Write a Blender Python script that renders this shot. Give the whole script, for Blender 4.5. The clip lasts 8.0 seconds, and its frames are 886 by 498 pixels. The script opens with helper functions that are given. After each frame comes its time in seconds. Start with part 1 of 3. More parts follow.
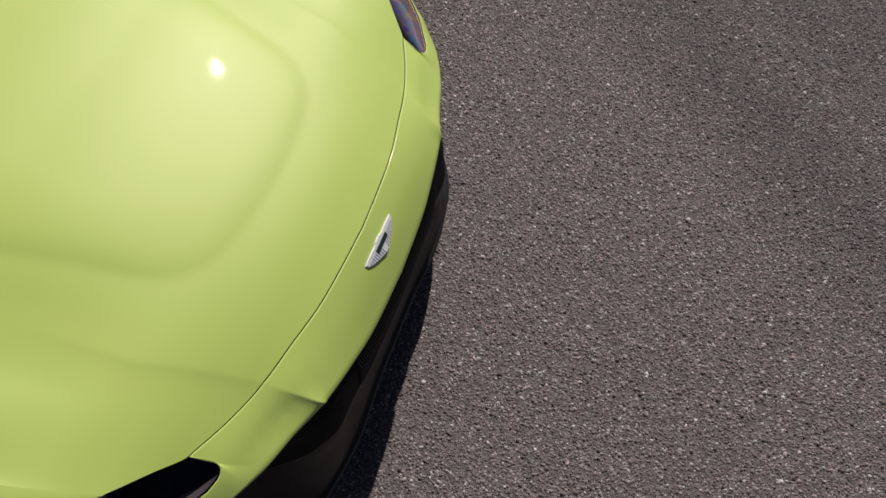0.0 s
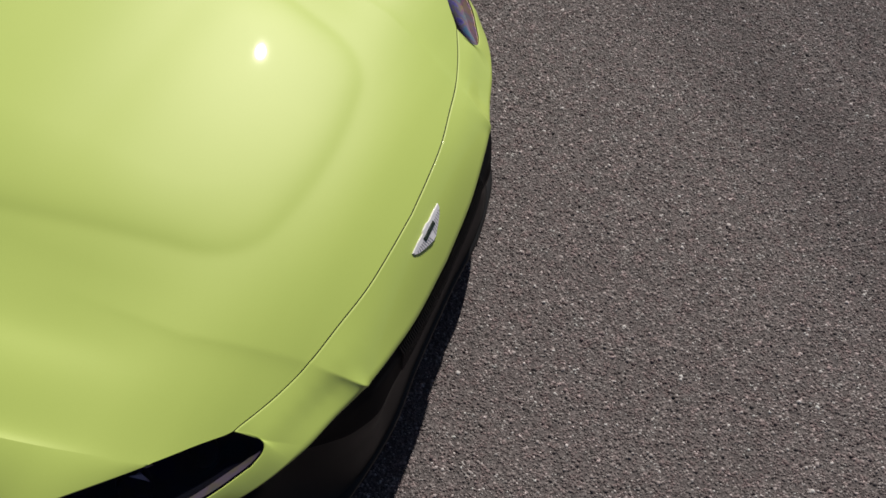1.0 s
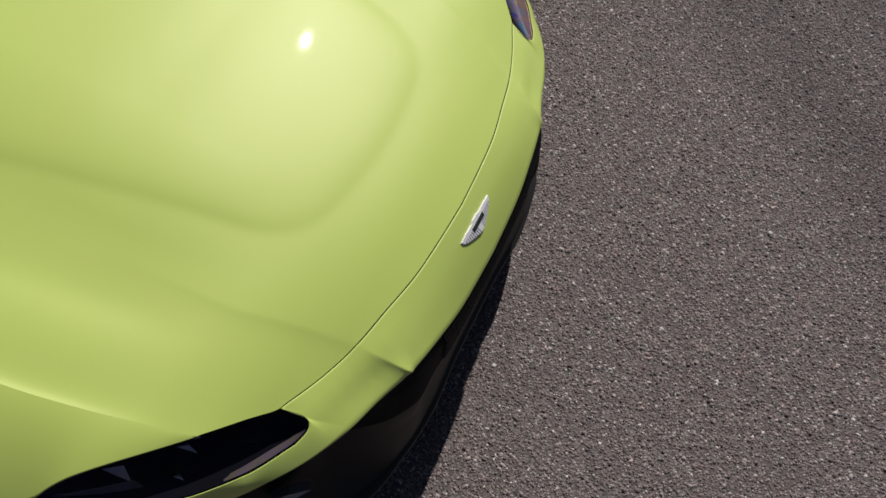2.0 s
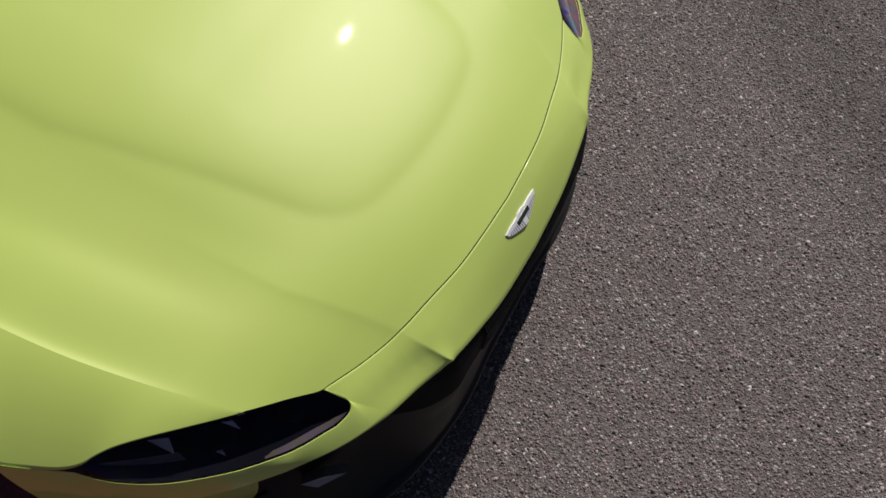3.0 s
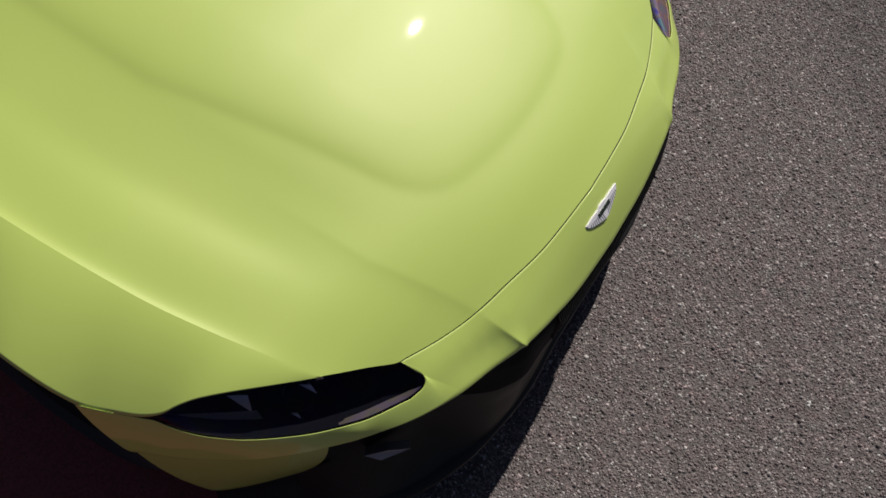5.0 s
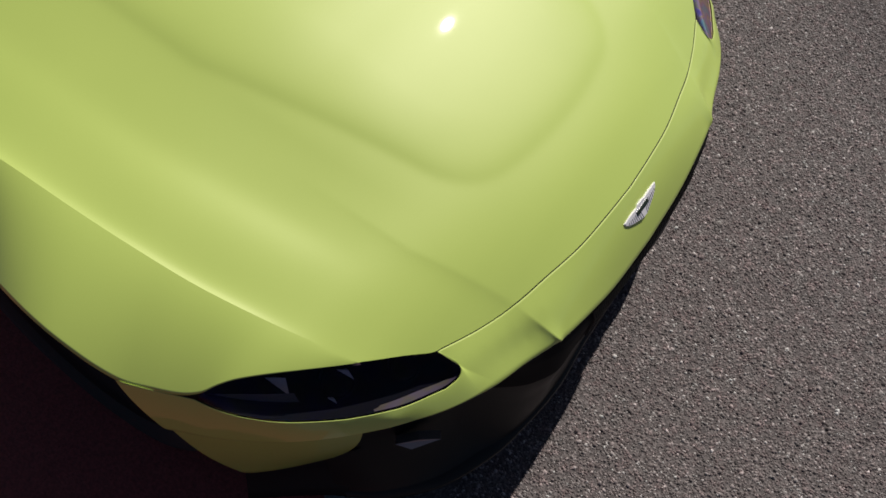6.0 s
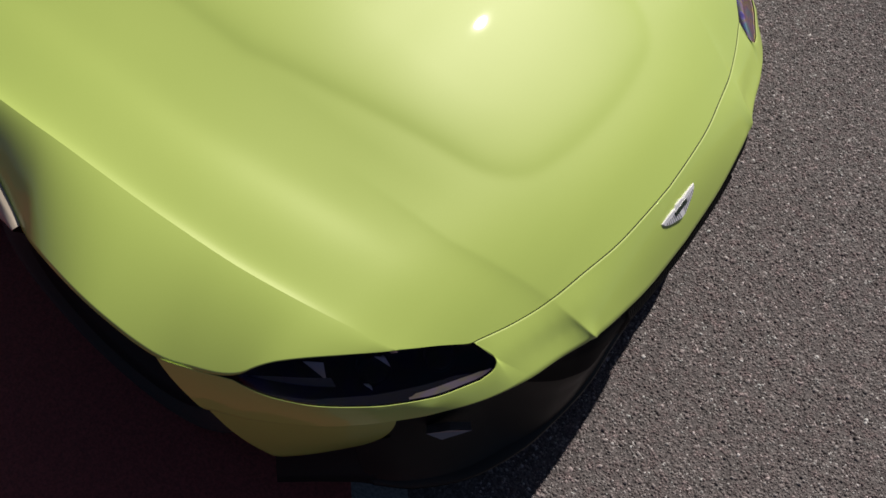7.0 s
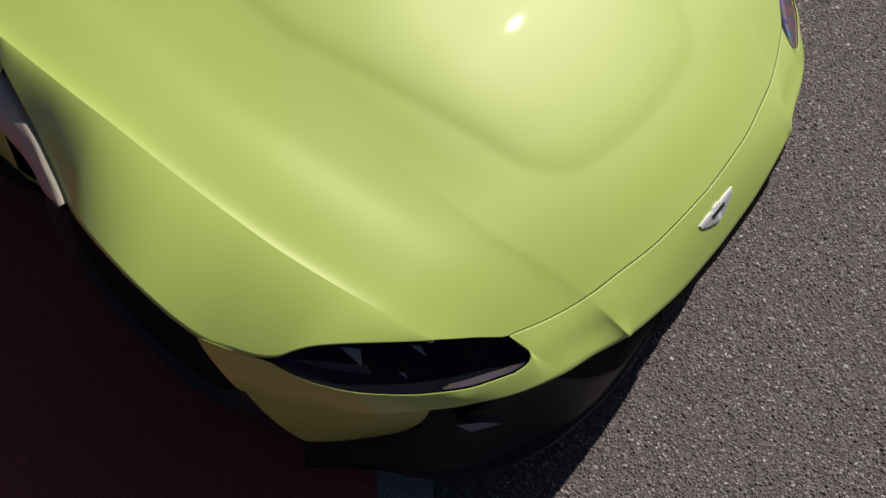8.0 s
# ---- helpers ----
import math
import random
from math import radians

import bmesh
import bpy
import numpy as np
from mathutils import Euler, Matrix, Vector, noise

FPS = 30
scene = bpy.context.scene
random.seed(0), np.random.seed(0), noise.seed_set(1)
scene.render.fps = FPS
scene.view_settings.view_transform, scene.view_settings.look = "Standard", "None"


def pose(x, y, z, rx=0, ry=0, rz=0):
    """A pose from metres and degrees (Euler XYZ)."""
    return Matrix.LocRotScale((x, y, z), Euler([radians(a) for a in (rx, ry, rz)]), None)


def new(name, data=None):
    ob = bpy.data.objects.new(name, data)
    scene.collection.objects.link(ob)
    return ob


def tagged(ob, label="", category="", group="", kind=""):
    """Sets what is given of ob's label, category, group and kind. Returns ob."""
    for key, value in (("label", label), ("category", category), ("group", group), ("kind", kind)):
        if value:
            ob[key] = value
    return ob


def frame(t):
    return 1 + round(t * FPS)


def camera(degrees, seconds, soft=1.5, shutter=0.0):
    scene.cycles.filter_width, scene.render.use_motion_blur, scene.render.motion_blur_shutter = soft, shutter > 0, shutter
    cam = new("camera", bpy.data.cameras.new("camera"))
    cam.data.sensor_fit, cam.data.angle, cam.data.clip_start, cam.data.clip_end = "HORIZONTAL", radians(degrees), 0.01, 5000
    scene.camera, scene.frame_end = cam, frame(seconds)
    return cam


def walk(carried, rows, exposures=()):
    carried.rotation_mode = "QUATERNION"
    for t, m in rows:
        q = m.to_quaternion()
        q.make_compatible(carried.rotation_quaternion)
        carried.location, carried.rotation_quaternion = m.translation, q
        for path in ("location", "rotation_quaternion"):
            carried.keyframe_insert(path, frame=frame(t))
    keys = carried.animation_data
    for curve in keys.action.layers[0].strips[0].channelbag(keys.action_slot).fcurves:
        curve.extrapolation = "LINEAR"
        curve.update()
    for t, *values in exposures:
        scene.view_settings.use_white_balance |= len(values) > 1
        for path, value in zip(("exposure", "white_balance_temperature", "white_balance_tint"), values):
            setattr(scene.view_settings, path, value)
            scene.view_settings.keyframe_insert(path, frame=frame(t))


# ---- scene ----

# ---------------------------------------------------------------- camera
cam = camera(52.2, 8.0, soft=1.6)
# seconds, eye x y z, heading, pitch, roll (degrees); x is ahead of the car, y to its left
ROWS = [
    (0.0, 0.4504, -0.9983, 2.1079, 17.55, -54.93, 0.52),
    (0.5, 0.4255, -1.0168, 2.1083, 18.63, -55.03, 1.12),
    (1.0, 0.4020, -1.0351, 2.1089, 19.61, -55.14, 1.75),
    (1.5, 0.3772, -1.0550, 2.1088, 20.70, -55.26, 2.39),
    (3.0, 0.3103, -1.1207, 2.1005, 23.48, -55.38, 4.14),
    (3.5, 0.2905, -1.1429, 2.0958, 24.35, -55.39, 4.72),
    (4.0, 0.2720, -1.1633, 2.0905, 25.05, -55.39, 5.21),
    (4.5, 0.2543, -1.1835, 2.0851, 25.81, -55.40, 5.76),
    (6.0, 0.2045, -1.2417, 2.0713, 28.09, -55.61, 7.18),
    (6.5, 0.1913, -1.2603, 2.0693, 28.95, -55.71, 7.51),
    (7.0, 0.1789, -1.2795, 2.0674, 29.90, -55.82, 7.85),
    (7.5, 0.1683, -1.2987, 2.0667, 30.79, -55.89, 8.18),
    (8.0, 0.1577, -1.3187, 2.0663, 31.77, -56.00, 8.52),
]
walk(cam, [(t, pose(x, y, z, 90 + pitch, 0, yaw) @ pose(0, 0, 0, 0, 0, roll)) for t, x, y, z, yaw, pitch, roll in ROWS],
     exposures=[(0.0, 0.15), (8.0, 0.15)])

# ---------------------------------------------------------------- light
SUN = Vector((-0.022, 0.84, 1.0)).normalized()
world = bpy.data.worlds.new("sky")
scene.world = world
world.use_nodes = True
wn = world.node_tree
sky = wn.nodes.new("ShaderNodeTexSky")
sky.sky_type, sky.sun_disc = "NISHITA", False
sky.altitude, sky.air_density, sky.dust_density = 600.0, 0.6, 1.4
sky.sun_elevation = math.asin(SUN.z)
sky.sun_rotation = math.atan2(SUN.x, SUN.y)
wn.links.new(sky.outputs[0], wn.nodes["Background"].inputs[0])
wn.nodes["Background"].inputs[1].default_value = 0.05
sun = new("sun", bpy.data.lights.new("sun", "SUN"))
sun.data.energy, sun.data.angle, sun.data.color = 4.9, radians(0.6), (1.0, 0.95, 0.87)
sun.matrix_world = Matrix.Translation(SUN * 30) @ SUN.to_track_quat("Z", "Y").to_matrix().to_4x4()


# ---------------------------------------------------------------- materials
def material(name, color, rough=0.5, metal=0.0, coat=0.0):
    m = bpy.data.materials.new(name)
    m.use_nodes = True
    b = m.node_tree.nodes["Principled BSDF"]
    b.inputs["Base Color"].default_value = (*color, 1)
    b.inputs["Roughness"].default_value, b.inputs["Metallic"].default_value = rough, metal
    b.inputs["Coat Weight"].default_value = coat
    return m, m.node_tree, b


def node(tree, kind, **settings):
    n = tree.nodes.new(kind)
    for k, v in settings.items():
        n.inputs[k.replace("_", " ")].default_value = v
    return n


def ramp(tree, source, stops):
    r = tree.nodes.new("ShaderNodeValToRGB")
    while len(r.color_ramp.elements) < len(stops):
        r.color_ramp.elements.new(0.5)
    for e, (at, c) in zip(r.color_ramp.elements, stops):
        e.position, e.color = at, (*c, 1)
    tree.links.new(source, r.inputs[0])
    return r.outputs[0]


def bump(tree, bsdf, height, strength, distance):
    b = node(tree, "ShaderNodeBump", Strength=strength, Distance=distance)
    tree.links.new(height, b.inputs["Height"])
    tree.links.new(b.outputs[0], bsdf.inputs["Normal"])


def where(tree):
    return tree.nodes.new("ShaderNodeTexCoord").outputs["Object"]


PAINT, tr, bs = material("lime_paint", (0.36, 0.45, 0.07), 0.50, 0.0, 0.65)
bs.inputs["Specular IOR Level"].default_value = 0.37
bs.inputs["Specular Tint"].default_value = (1.0, 0.93, 0.86, 1)
bs.inputs["Coat Roughness"].default_value = 0.018
n1 = node(tr, "ShaderNodeTexNoise", Scale=900.0, Detail=2.0)
n2 = node(tr, "ShaderNodeTexNoise", Scale=5.0, Detail=3.0)
for q in (n1, n2):
    tr.links.new(where(tr), q.inputs["Vector"])
m1 = node(tr, "ShaderNodeMixRGB", Fac=0.5)
tr.links.new(ramp(tr, n1.outputs["Fac"], [(0.3, (0.338, 0.422, 0.090)), (0.7, (0.378, 0.462, 0.108))]), m1.inputs[1])
tr.links.new(ramp(tr, n2.outputs["Fac"], [(0.3, (0.349, 0.434, 0.096)), (0.7, (0.367, 0.450, 0.102))]), m1.inputs[2])
tr.links.new(m1.outputs[0], bs.inputs["Base Color"])
BLACK, tr, bs = material("black_plastic", (0.008, 0.008, 0.009), 0.6)
bs.inputs["Specular IOR Level"].default_value = 0.15
n1 = node(tr, "ShaderNodeTexNoise", Scale=400.0, Detail=3.0)
tr.links.new(where(tr), n1.inputs["Vector"])
bump(tr, bs, n1.outputs["Fac"], 0.2, 0.001)
DAM, tr, bs = material("satin_black", (0.010, 0.0096, 0.0096), 0.45)
bs.inputs["Specular IOR Level"].default_value = 0.18
n1 = node(tr, "ShaderNodeTexNoise", Scale=250.0, Detail=3.0)
tr.links.new(where(tr), n1.inputs["Vector"])
bump(tr, bs, n1.outputs["Fac"], 0.15, 0.001)
# near-black put in for shade in the panel gap; also colours the arch liners
GAP = material("gap_dark", (0.006, 0.006, 0.006), 0.8)[0]
CARBON, tr, bs = material("grille_black", (0.004, 0.004, 0.005), 0.7)
bs.inputs["Specular IOR Level"].default_value = 0.08
VANE, tr, bs = material("black_vanes", (0.014, 0.0135, 0.0135), 0.55)
bs.inputs["Specular IOR Level"].default_value = 0.2
CHROME = material("chrome", (0.75, 0.75, 0.77), 0.18, 1.0)[0]
SILVER = material("satin_silver", (0.78, 0.76, 0.80), 0.36, 0.4)[0]
FEATHER = material("feather_grey", (0.26, 0.25, 0.27), 0.4, 0.3)[0]
DARKGREEN = material("dark_green_enamel", (0.012, 0.022, 0.016), 0.25)[0]
# grey imitates the reflection on a gloss black fin
FIN_REFLECTION = material("fin_reflection_grey", (0.22, 0.20, 0.20), 0.5)[0]
# warm grey stands in for reflections on the shaded lime wing
WING_REFLECTION = material("wing_reflection_grey", (0.37, 0.31, 0.25), 0.45, 0.0)[0]
RUBBER = material("tyre_rubber", (0.008, 0.008, 0.008), 0.85)[0]
GREY = material("lamp_grey", (0.17, 0.15, 0.17), 0.4, 0.2)[0]
FACET = material("reflector_grey", (0.80, 0.74, 0.76), 0.5)[0]
GUIDE, tr, bs = material("lamp_guide", (0.07, 0.065, 0.08), 0.6, 0.0)
# purple and gold noise imitates iridescent reflection inside the lamp
n1 = node(tr, "ShaderNodeTexNoise", Scale=22.0, Detail=1.0)
tr.links.new(where(tr), n1.inputs["Vector"])
tr.links.new(ramp(tr, n1.outputs["Fac"], [(0.30, (0.045, 0.035, 0.06)), (0.45, (0.075, 0.055, 0.085)), (0.55, (0.08, 0.065, 0.045)), (0.70, (0.04, 0.05, 0.055))]), bs.inputs["Base Color"])
HOUSING, tr, bs = material("lamp_housing", (0.004, 0.004, 0.006), 0.6)
bs.inputs["Specular IOR Level"].default_value = 0.04
LENS = bpy.data.materials.new("clear_lens")
LENS.use_nodes = True
tr = LENS.node_tree
tr.nodes.remove(tr.nodes["Principled BSDF"])
fr = node(tr, "ShaderNodeLayerWeight", Blend=0.5)
tp = node(tr, "ShaderNodeBsdfTransparent", Color=(0.55, 0.55, 0.62, 1))
gl = node(tr, "ShaderNodeBsdfGlossy", Color=(0.8, 0.8, 0.85, 1), Roughness=0.02)
mx = tr.nodes.new("ShaderNodeMixShader")
gloss = ramp(tr, fr.outputs["Facing"], [(0.0, (0.02, 0.02, 0.02)), (0.32, (0.03, 0.03, 0.03)), (0.48, (0.40, 0.40, 0.40)), (0.62, (0.75, 0.75, 0.75))])
# iridescence of the sky's reflection, painted into the gloss colour as noise
film = node(tr, "ShaderNodeTexNoise", Scale=24.0, Detail=1.0)
tr.links.new(where(tr), film.inputs["Vector"])
tr.links.new(ramp(tr, film.outputs["Fac"], [(0.30, (0.45, 0.30, 0.85)), (0.42, (0.85, 0.55, 0.95)), (0.50, (0.95, 0.75, 0.45)), (0.56, (0.9, 0.5, 0.75)), (0.68, (0.5, 0.75, 0.85))]), gl.inputs["Color"])
tr.links.new(gloss, mx.inputs[0])
tr.links.new(tp.outputs[0], mx.inputs[1])
tr.links.new(gl.outputs[0], mx.inputs[2])
tr.links.new(mx.outputs[0], tr.nodes["Material Output"].inputs[0])
GLASS, tr, bs = material("dark_glass", (0.01, 0.012, 0.012), 0.03, 0.0, 0.0)



def tyre_bands(tree, color):
    """Darkens color along two broad, soft tyre tracks that run beside the car, and less over all beyond them."""
    sep = tree.nodes.new("ShaderNodeVectorMath")
    sep.operation = "DOT_PRODUCT"
    tree.links.new(where(tree), sep.inputs[0])
    sep.inputs[1].default_value = (0.72, 0.69, 0)
    wob = node(tree, "ShaderNodeTexNoise", Scale=1.7, Detail=3.0)
    tree.links.new(where(tree), wob.inputs["Vector"])
    add = tree.nodes.new("ShaderNodeMath")
    add.operation = "MULTIPLY_ADD"
    tree.links.new(wob.outputs["Fac"], add.inputs[0])
    add.inputs[1].default_value = 0.25
    tree.links.new(sep.outputs["Value"], add.inputs[2])
    rng = node(tree, "ShaderNodeMapRange", **{"From_Min": 0.0, "From_Max": 3.0})
    tree.links.new(add.outputs[0], rng.inputs[0])
    one, dim = (1.0, 1.0, 1.0), (0.68, 0.665, 0.68)
    tone = ramp(tree, rng.outputs[0], [(0.40, one), (0.52, dim), (0.60, (0.84, 0.83, 0.84)), (0.66, dim), (0.80, (0.74, 0.73, 0.74))])
    mul = node(tree, "ShaderNodeMixRGB", Fac=1.0)
    mul.blend_type = "MULTIPLY"
    tree.links.new(color, mul.inputs[1])
    tree.links.new(tone, mul.inputs[2])
    return mul.outputs[0]


ASPHALT, tr, bs = material("asphalt", (0.12, 0.11, 0.11), 0.85)
co = where(tr)
vo = node(tr, "ShaderNodeTexVoronoi", Scale=190.0)
n2 = node(tr, "ShaderNodeTexNoise", Scale=3.0, Detail=4.0)
for q in (vo, n2):
    tr.links.new(co, q.inputs["Vector"])
base = ramp(tr, vo.outputs["Color"], [(0.1, (0.040, 0.033, 0.033)), (0.55, (0.080, 0.067, 0.066)), (0.95, (0.16, 0.138, 0.135))])
m1 = node(tr, "ShaderNodeMixRGB", Fac=0.55)
m1.blend_type = "MULTIPLY"
tr.links.new(base, m1.inputs[1])
tr.links.new(ramp(tr, n2.outputs["Fac"], [(0.3, (0.66, 0.63, 0.65)), (0.7, (0.88, 0.87, 0.88))]), m1.inputs[2])
tr.links.new(tyre_bands(tr, m1.outputs[0]), bs.inputs["Base Color"])
bump(tr, bs, vo.outputs["Distance"], 0.5, 0.003)
CHIPS, tr, bs = material("stone_chippings", (0.13, 0.12, 0.12), 0.7)
ge = tr.nodes.new("ShaderNodeNewGeometry")
n1 = node(tr, "ShaderNodeTexNoise", Scale=600.0, Detail=3.0)
tr.links.new(where(tr), n1.inputs["Vector"])
base = ramp(tr, ge.outputs["Random Per Island"], [(0.0, (0.066, 0.053, 0.052)), (0.30, (0.112, 0.089, 0.088)), (0.75, (0.206, 0.169, 0.167)), (0.94, (0.33, 0.29, 0.285)), (1.0, (0.55, 0.52, 0.51))])
m1 = node(tr, "ShaderNodeMixRGB", Fac=0.5)
m1.blend_type = "MULTIPLY"
tr.links.new(base, m1.inputs[1])
tr.links.new(ramp(tr, n1.outputs["Fac"], [(0.3, (0.50, 0.49, 0.49)), (0.65, (0.90, 0.89, 0.89))]), m1.inputs[2])
n2 = node(tr, "ShaderNodeTexNoise", Scale=26.0, Detail=3.0)
tr.links.new(where(tr), n2.inputs["Vector"])
m2 = node(tr, "ShaderNodeMixRGB", Fac=1.0)
m2.blend_type = "MULTIPLY"
tr.links.new(m1.outputs[0], m2.inputs[1])
tr.links.new(ramp(tr, n2.outputs["Fac"], [(0.35, (0.93, 0.99, 0.98)), (0.5, (1.0, 1.0, 1.0)), (0.65, (1.08, 0.98, 0.99))]), m2.inputs[2])
tr.links.new(tyre_bands(tr, m2.outputs[0]), bs.inputs["Base Color"])
REDPAINT, tr, bs = material("red_ground_paint", (0.32, 0.05, 0.045), 0.7)
n1 = node(tr, "ShaderNodeTexNoise", Scale=160.0, Detail=4.0)
tr.links.new(where(tr), n1.inputs["Vector"])
tr.links.new(ramp(tr, n1.outputs["Fac"], [(0.3, (0.15, 0.026, 0.022)), (0.7, (0.28, 0.052, 0.045))]), bs.inputs["Base Color"])
bump(tr, bs, n1.outputs["Fac"], 0.6, 0.003)
# far below white: the car's shade is put into this colour
WHITEPAINT, tr, bs = material("white_line_paint", (0.7, 0.7, 0.7), 0.7)
n1 = node(tr, "ShaderNodeTexNoise", Scale=160.0, Detail=4.0)
tr.links.new(where(tr), n1.inputs["Vector"])
tr.links.new(ramp(tr, n1.outputs["Fac"], [(0.3, (0.10, 0.098, 0.098)), (0.6, (0.20, 0.196, 0.19))]), bs.inputs["Base Color"])
bump(tr, bs, n1.outputs["Fac"], 0.6, 0.003)


# ---------------------------------------------------------------- mesh helpers
def part(name, bm, mat, parent=None, label="", smooth=True, recalc=True):
    if recalc:
        bmesh.ops.recalc_face_normals(bm, faces=bm.faces)
    me = bpy.data.meshes.new(name)
    bm.to_mesh(me)
    bm.free()
    if smooth:
        for p in me.polygons:
            p.use_smooth = True
    me.materials.append(mat)
    ob = new(name, me)
    if parent:
        ob.parent = parent
    if label:
        tagged(ob, label)
    return ob


def grid_mesh(bm, pts):
    """Quads over an array of points [rows][columns][3]."""
    vs = [[bm.verts.new(p) for p in row] for row in pts]
    for a, b in zip(vs[:-1], vs[1:]):
        for i in range(len(a) - 1):
            bm.faces.new((a[i], a[i + 1], b[i + 1], b[i]))
    return vs


def curve(points, n, closed=False):
    """n points, evenly spaced, on a smooth curve through the given points."""
    p = np.array(points, float)
    q = np.vstack([2 * p[0] - p[1], p, 2 * p[-1] - p[-2]])
    out = []
    for i in range(len(p) - 1):
        a, b, c, d = q[i:i + 4]
        for u in np.linspace(0, 1, 24, endpoint=False):
            out.append(0.5 * (2 * b + (c - a) * u + (2 * a - 5 * b + 4 * c - d) * u * u + (3 * b - a - 3 * c + d) * u ** 3))
    out = np.array(out + [p[-1]])
    s = np.concatenate([[0], np.cumsum(np.linalg.norm(np.diff(out, axis=0), axis=1))])
    w = np.linspace(0, s[-1], n)
    return np.stack([np.interp(w, s, out[:, k]) for k in range(p.shape[1])], 1)


def along(points, x):
    """Smooth y(x) through control points (x, y), x rising."""
    p = curve(points, 400)
    return np.interp(x, p[:, 0], p[:, 1])


def sstep(a, b, x):
    u = np.clip((x - a) / (b - a), 0, 1)
    return u * u * (3 - 2 * u)


def smoothed(a, n):
    """Running mean over 2n + 1 rows."""
    out = np.array(a, float)
    for k in range(out.shape[1]):
        out[:, k] = np.convolve(np.pad(out[:, k], n, mode="edge"), np.ones(2 * n + 1) / (2 * n + 1), "valid")
    return out


def mirrored(pts):
    q = np.array(pts, float).copy()
    q[..., 1] *= -1
    return q


# ---------------------------------------------------------------- ground
def ground_sheet():
    bm = bmesh.new()
    xs = sorted(set([-400, -60, -15, 15, 60, 400] + list(np.linspace(-6, 6, 25))))
    grid_mesh(bm, [[(x, y, 0) for y in xs] for x in xs])
    return tagged(part("ground", bm, ASPHALT, smooth=False), "dark grey coarse asphalt of an open paved area", "ground", kind="structure")


ground = ground_sheet()
LINE_AT, LINE_WAY = Vector((-0.236, -0.70, 0)), Vector((0.68, -0.733, 0)).normalized()
LINE_SIDE = Vector((LINE_WAY.y, -LINE_WAY.x, 0))   # towards the car's tail and right


def ground_strip(name, near, far, z, mat, label):
    bm = bmesh.new()
    a, b = LINE_AT - LINE_WAY * 9, LINE_AT + LINE_WAY * 9
    rows = [[a + (b - a) * i / 40 + LINE_SIDE * w + Vector((0, 0, z)) for i in range(41)] for w in np.linspace(near, far, 3)]
    grid_mesh(bm, rows)
    return tagged(part(name, bm, mat, smooth=False), label, name.replace("_", " "), kind="structure")


ground_strip("white_line", -0.065, 0.065, 0.004, WHITEPAINT, "white line painted on the asphalt, car's shade put into its grey")
ground_strip("red_strip", 0.065, 7.0, 0.004, REDPAINT, "red painted ground beside the white line")

# ---------------------------------------------------------------- the car: its leading lines (left half, y > 0)
CUT = [(-0.036, 0.0, 0.617), (-0.040, 0.1, 0.618), (-0.048, 0.2, 0.619), (-0.066, 0.3, 0.617), (-0.083, 0.385, 0.6135),
       (-0.110, 0.472, 0.614), (-0.145, 0.5575, 0.6205)]
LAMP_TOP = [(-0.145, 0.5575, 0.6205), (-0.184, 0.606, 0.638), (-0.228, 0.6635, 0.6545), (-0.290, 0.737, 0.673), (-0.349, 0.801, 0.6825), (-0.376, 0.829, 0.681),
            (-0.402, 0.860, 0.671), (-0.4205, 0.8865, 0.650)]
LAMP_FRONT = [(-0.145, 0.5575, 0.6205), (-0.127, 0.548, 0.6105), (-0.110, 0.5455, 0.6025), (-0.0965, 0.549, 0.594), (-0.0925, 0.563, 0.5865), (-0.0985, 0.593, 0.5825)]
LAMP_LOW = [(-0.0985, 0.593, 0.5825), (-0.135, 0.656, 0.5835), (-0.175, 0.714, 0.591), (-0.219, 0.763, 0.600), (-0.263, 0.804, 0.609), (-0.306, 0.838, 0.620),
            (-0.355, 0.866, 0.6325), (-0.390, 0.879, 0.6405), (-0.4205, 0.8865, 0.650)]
SEAM = [(-0.4205, 0.8865, 0.650), (-0.475, 0.914, 0.659), (-0.54, 0.942, 0.668)]
LIP = [(0.043, 0.0, 0.490), (0.039, 0.15, 0.498), (0.030, 0.25, 0.515), (0.016, 0.348, 0.533), (0.001, 0.392, 0.534), (-0.016, 0.442, 0.538),
       (-0.036, 0.512, 0.542), (-0.061, 0.570, 0.545), (-0.089, 0.621, 0.547), (-0.122, 0.667, 0.549), (-0.177, 0.735, 0.550),
       (-0.260, 0.815, 0.548), (-0.345, 0.872, 0.546), (-0.395, 0.900, 0.545), (-0.436, 0.918, 0.545), (-0.460, 0.928, 0.545)]
CREST = [(0.0, 0.575), (-0.10, 0.620), (-0.236, 0.674), (-0.31, 0.700), (-0.41, 0.729), (-0.52, 0.752), (-0.64, 0.767), (-0.76, 0.776), (-0.91, 0.782), (-1.05, 0.786), (-1.5, 0.785)]
CREST_Z = [(0.0, 0.575), (-0.10, 0.612), (-0.17, 0.637), (-0.236, 0.660), (-0.31, 0.684), (-0.41, 0.710), (-0.52, 0.735), (-0.64, 0.758), (-0.76, 0.773), (-0.91, 0.788), (-1.05, 0.797), (-1.5, 0.81)]
CENTRE_Z = [(0.0, 0.59), (-0.036, 0.617), (-0.10, 0.660), (-0.15, 0.687), (-0.215, 0.713), (-0.30, 0.742), (-0.40, 0.773), (-0.50, 0.8005),
            (-0.60, 0.823), (-0.80, 0.862), (-1.20, 0.912), (-1.60, 0.942)]
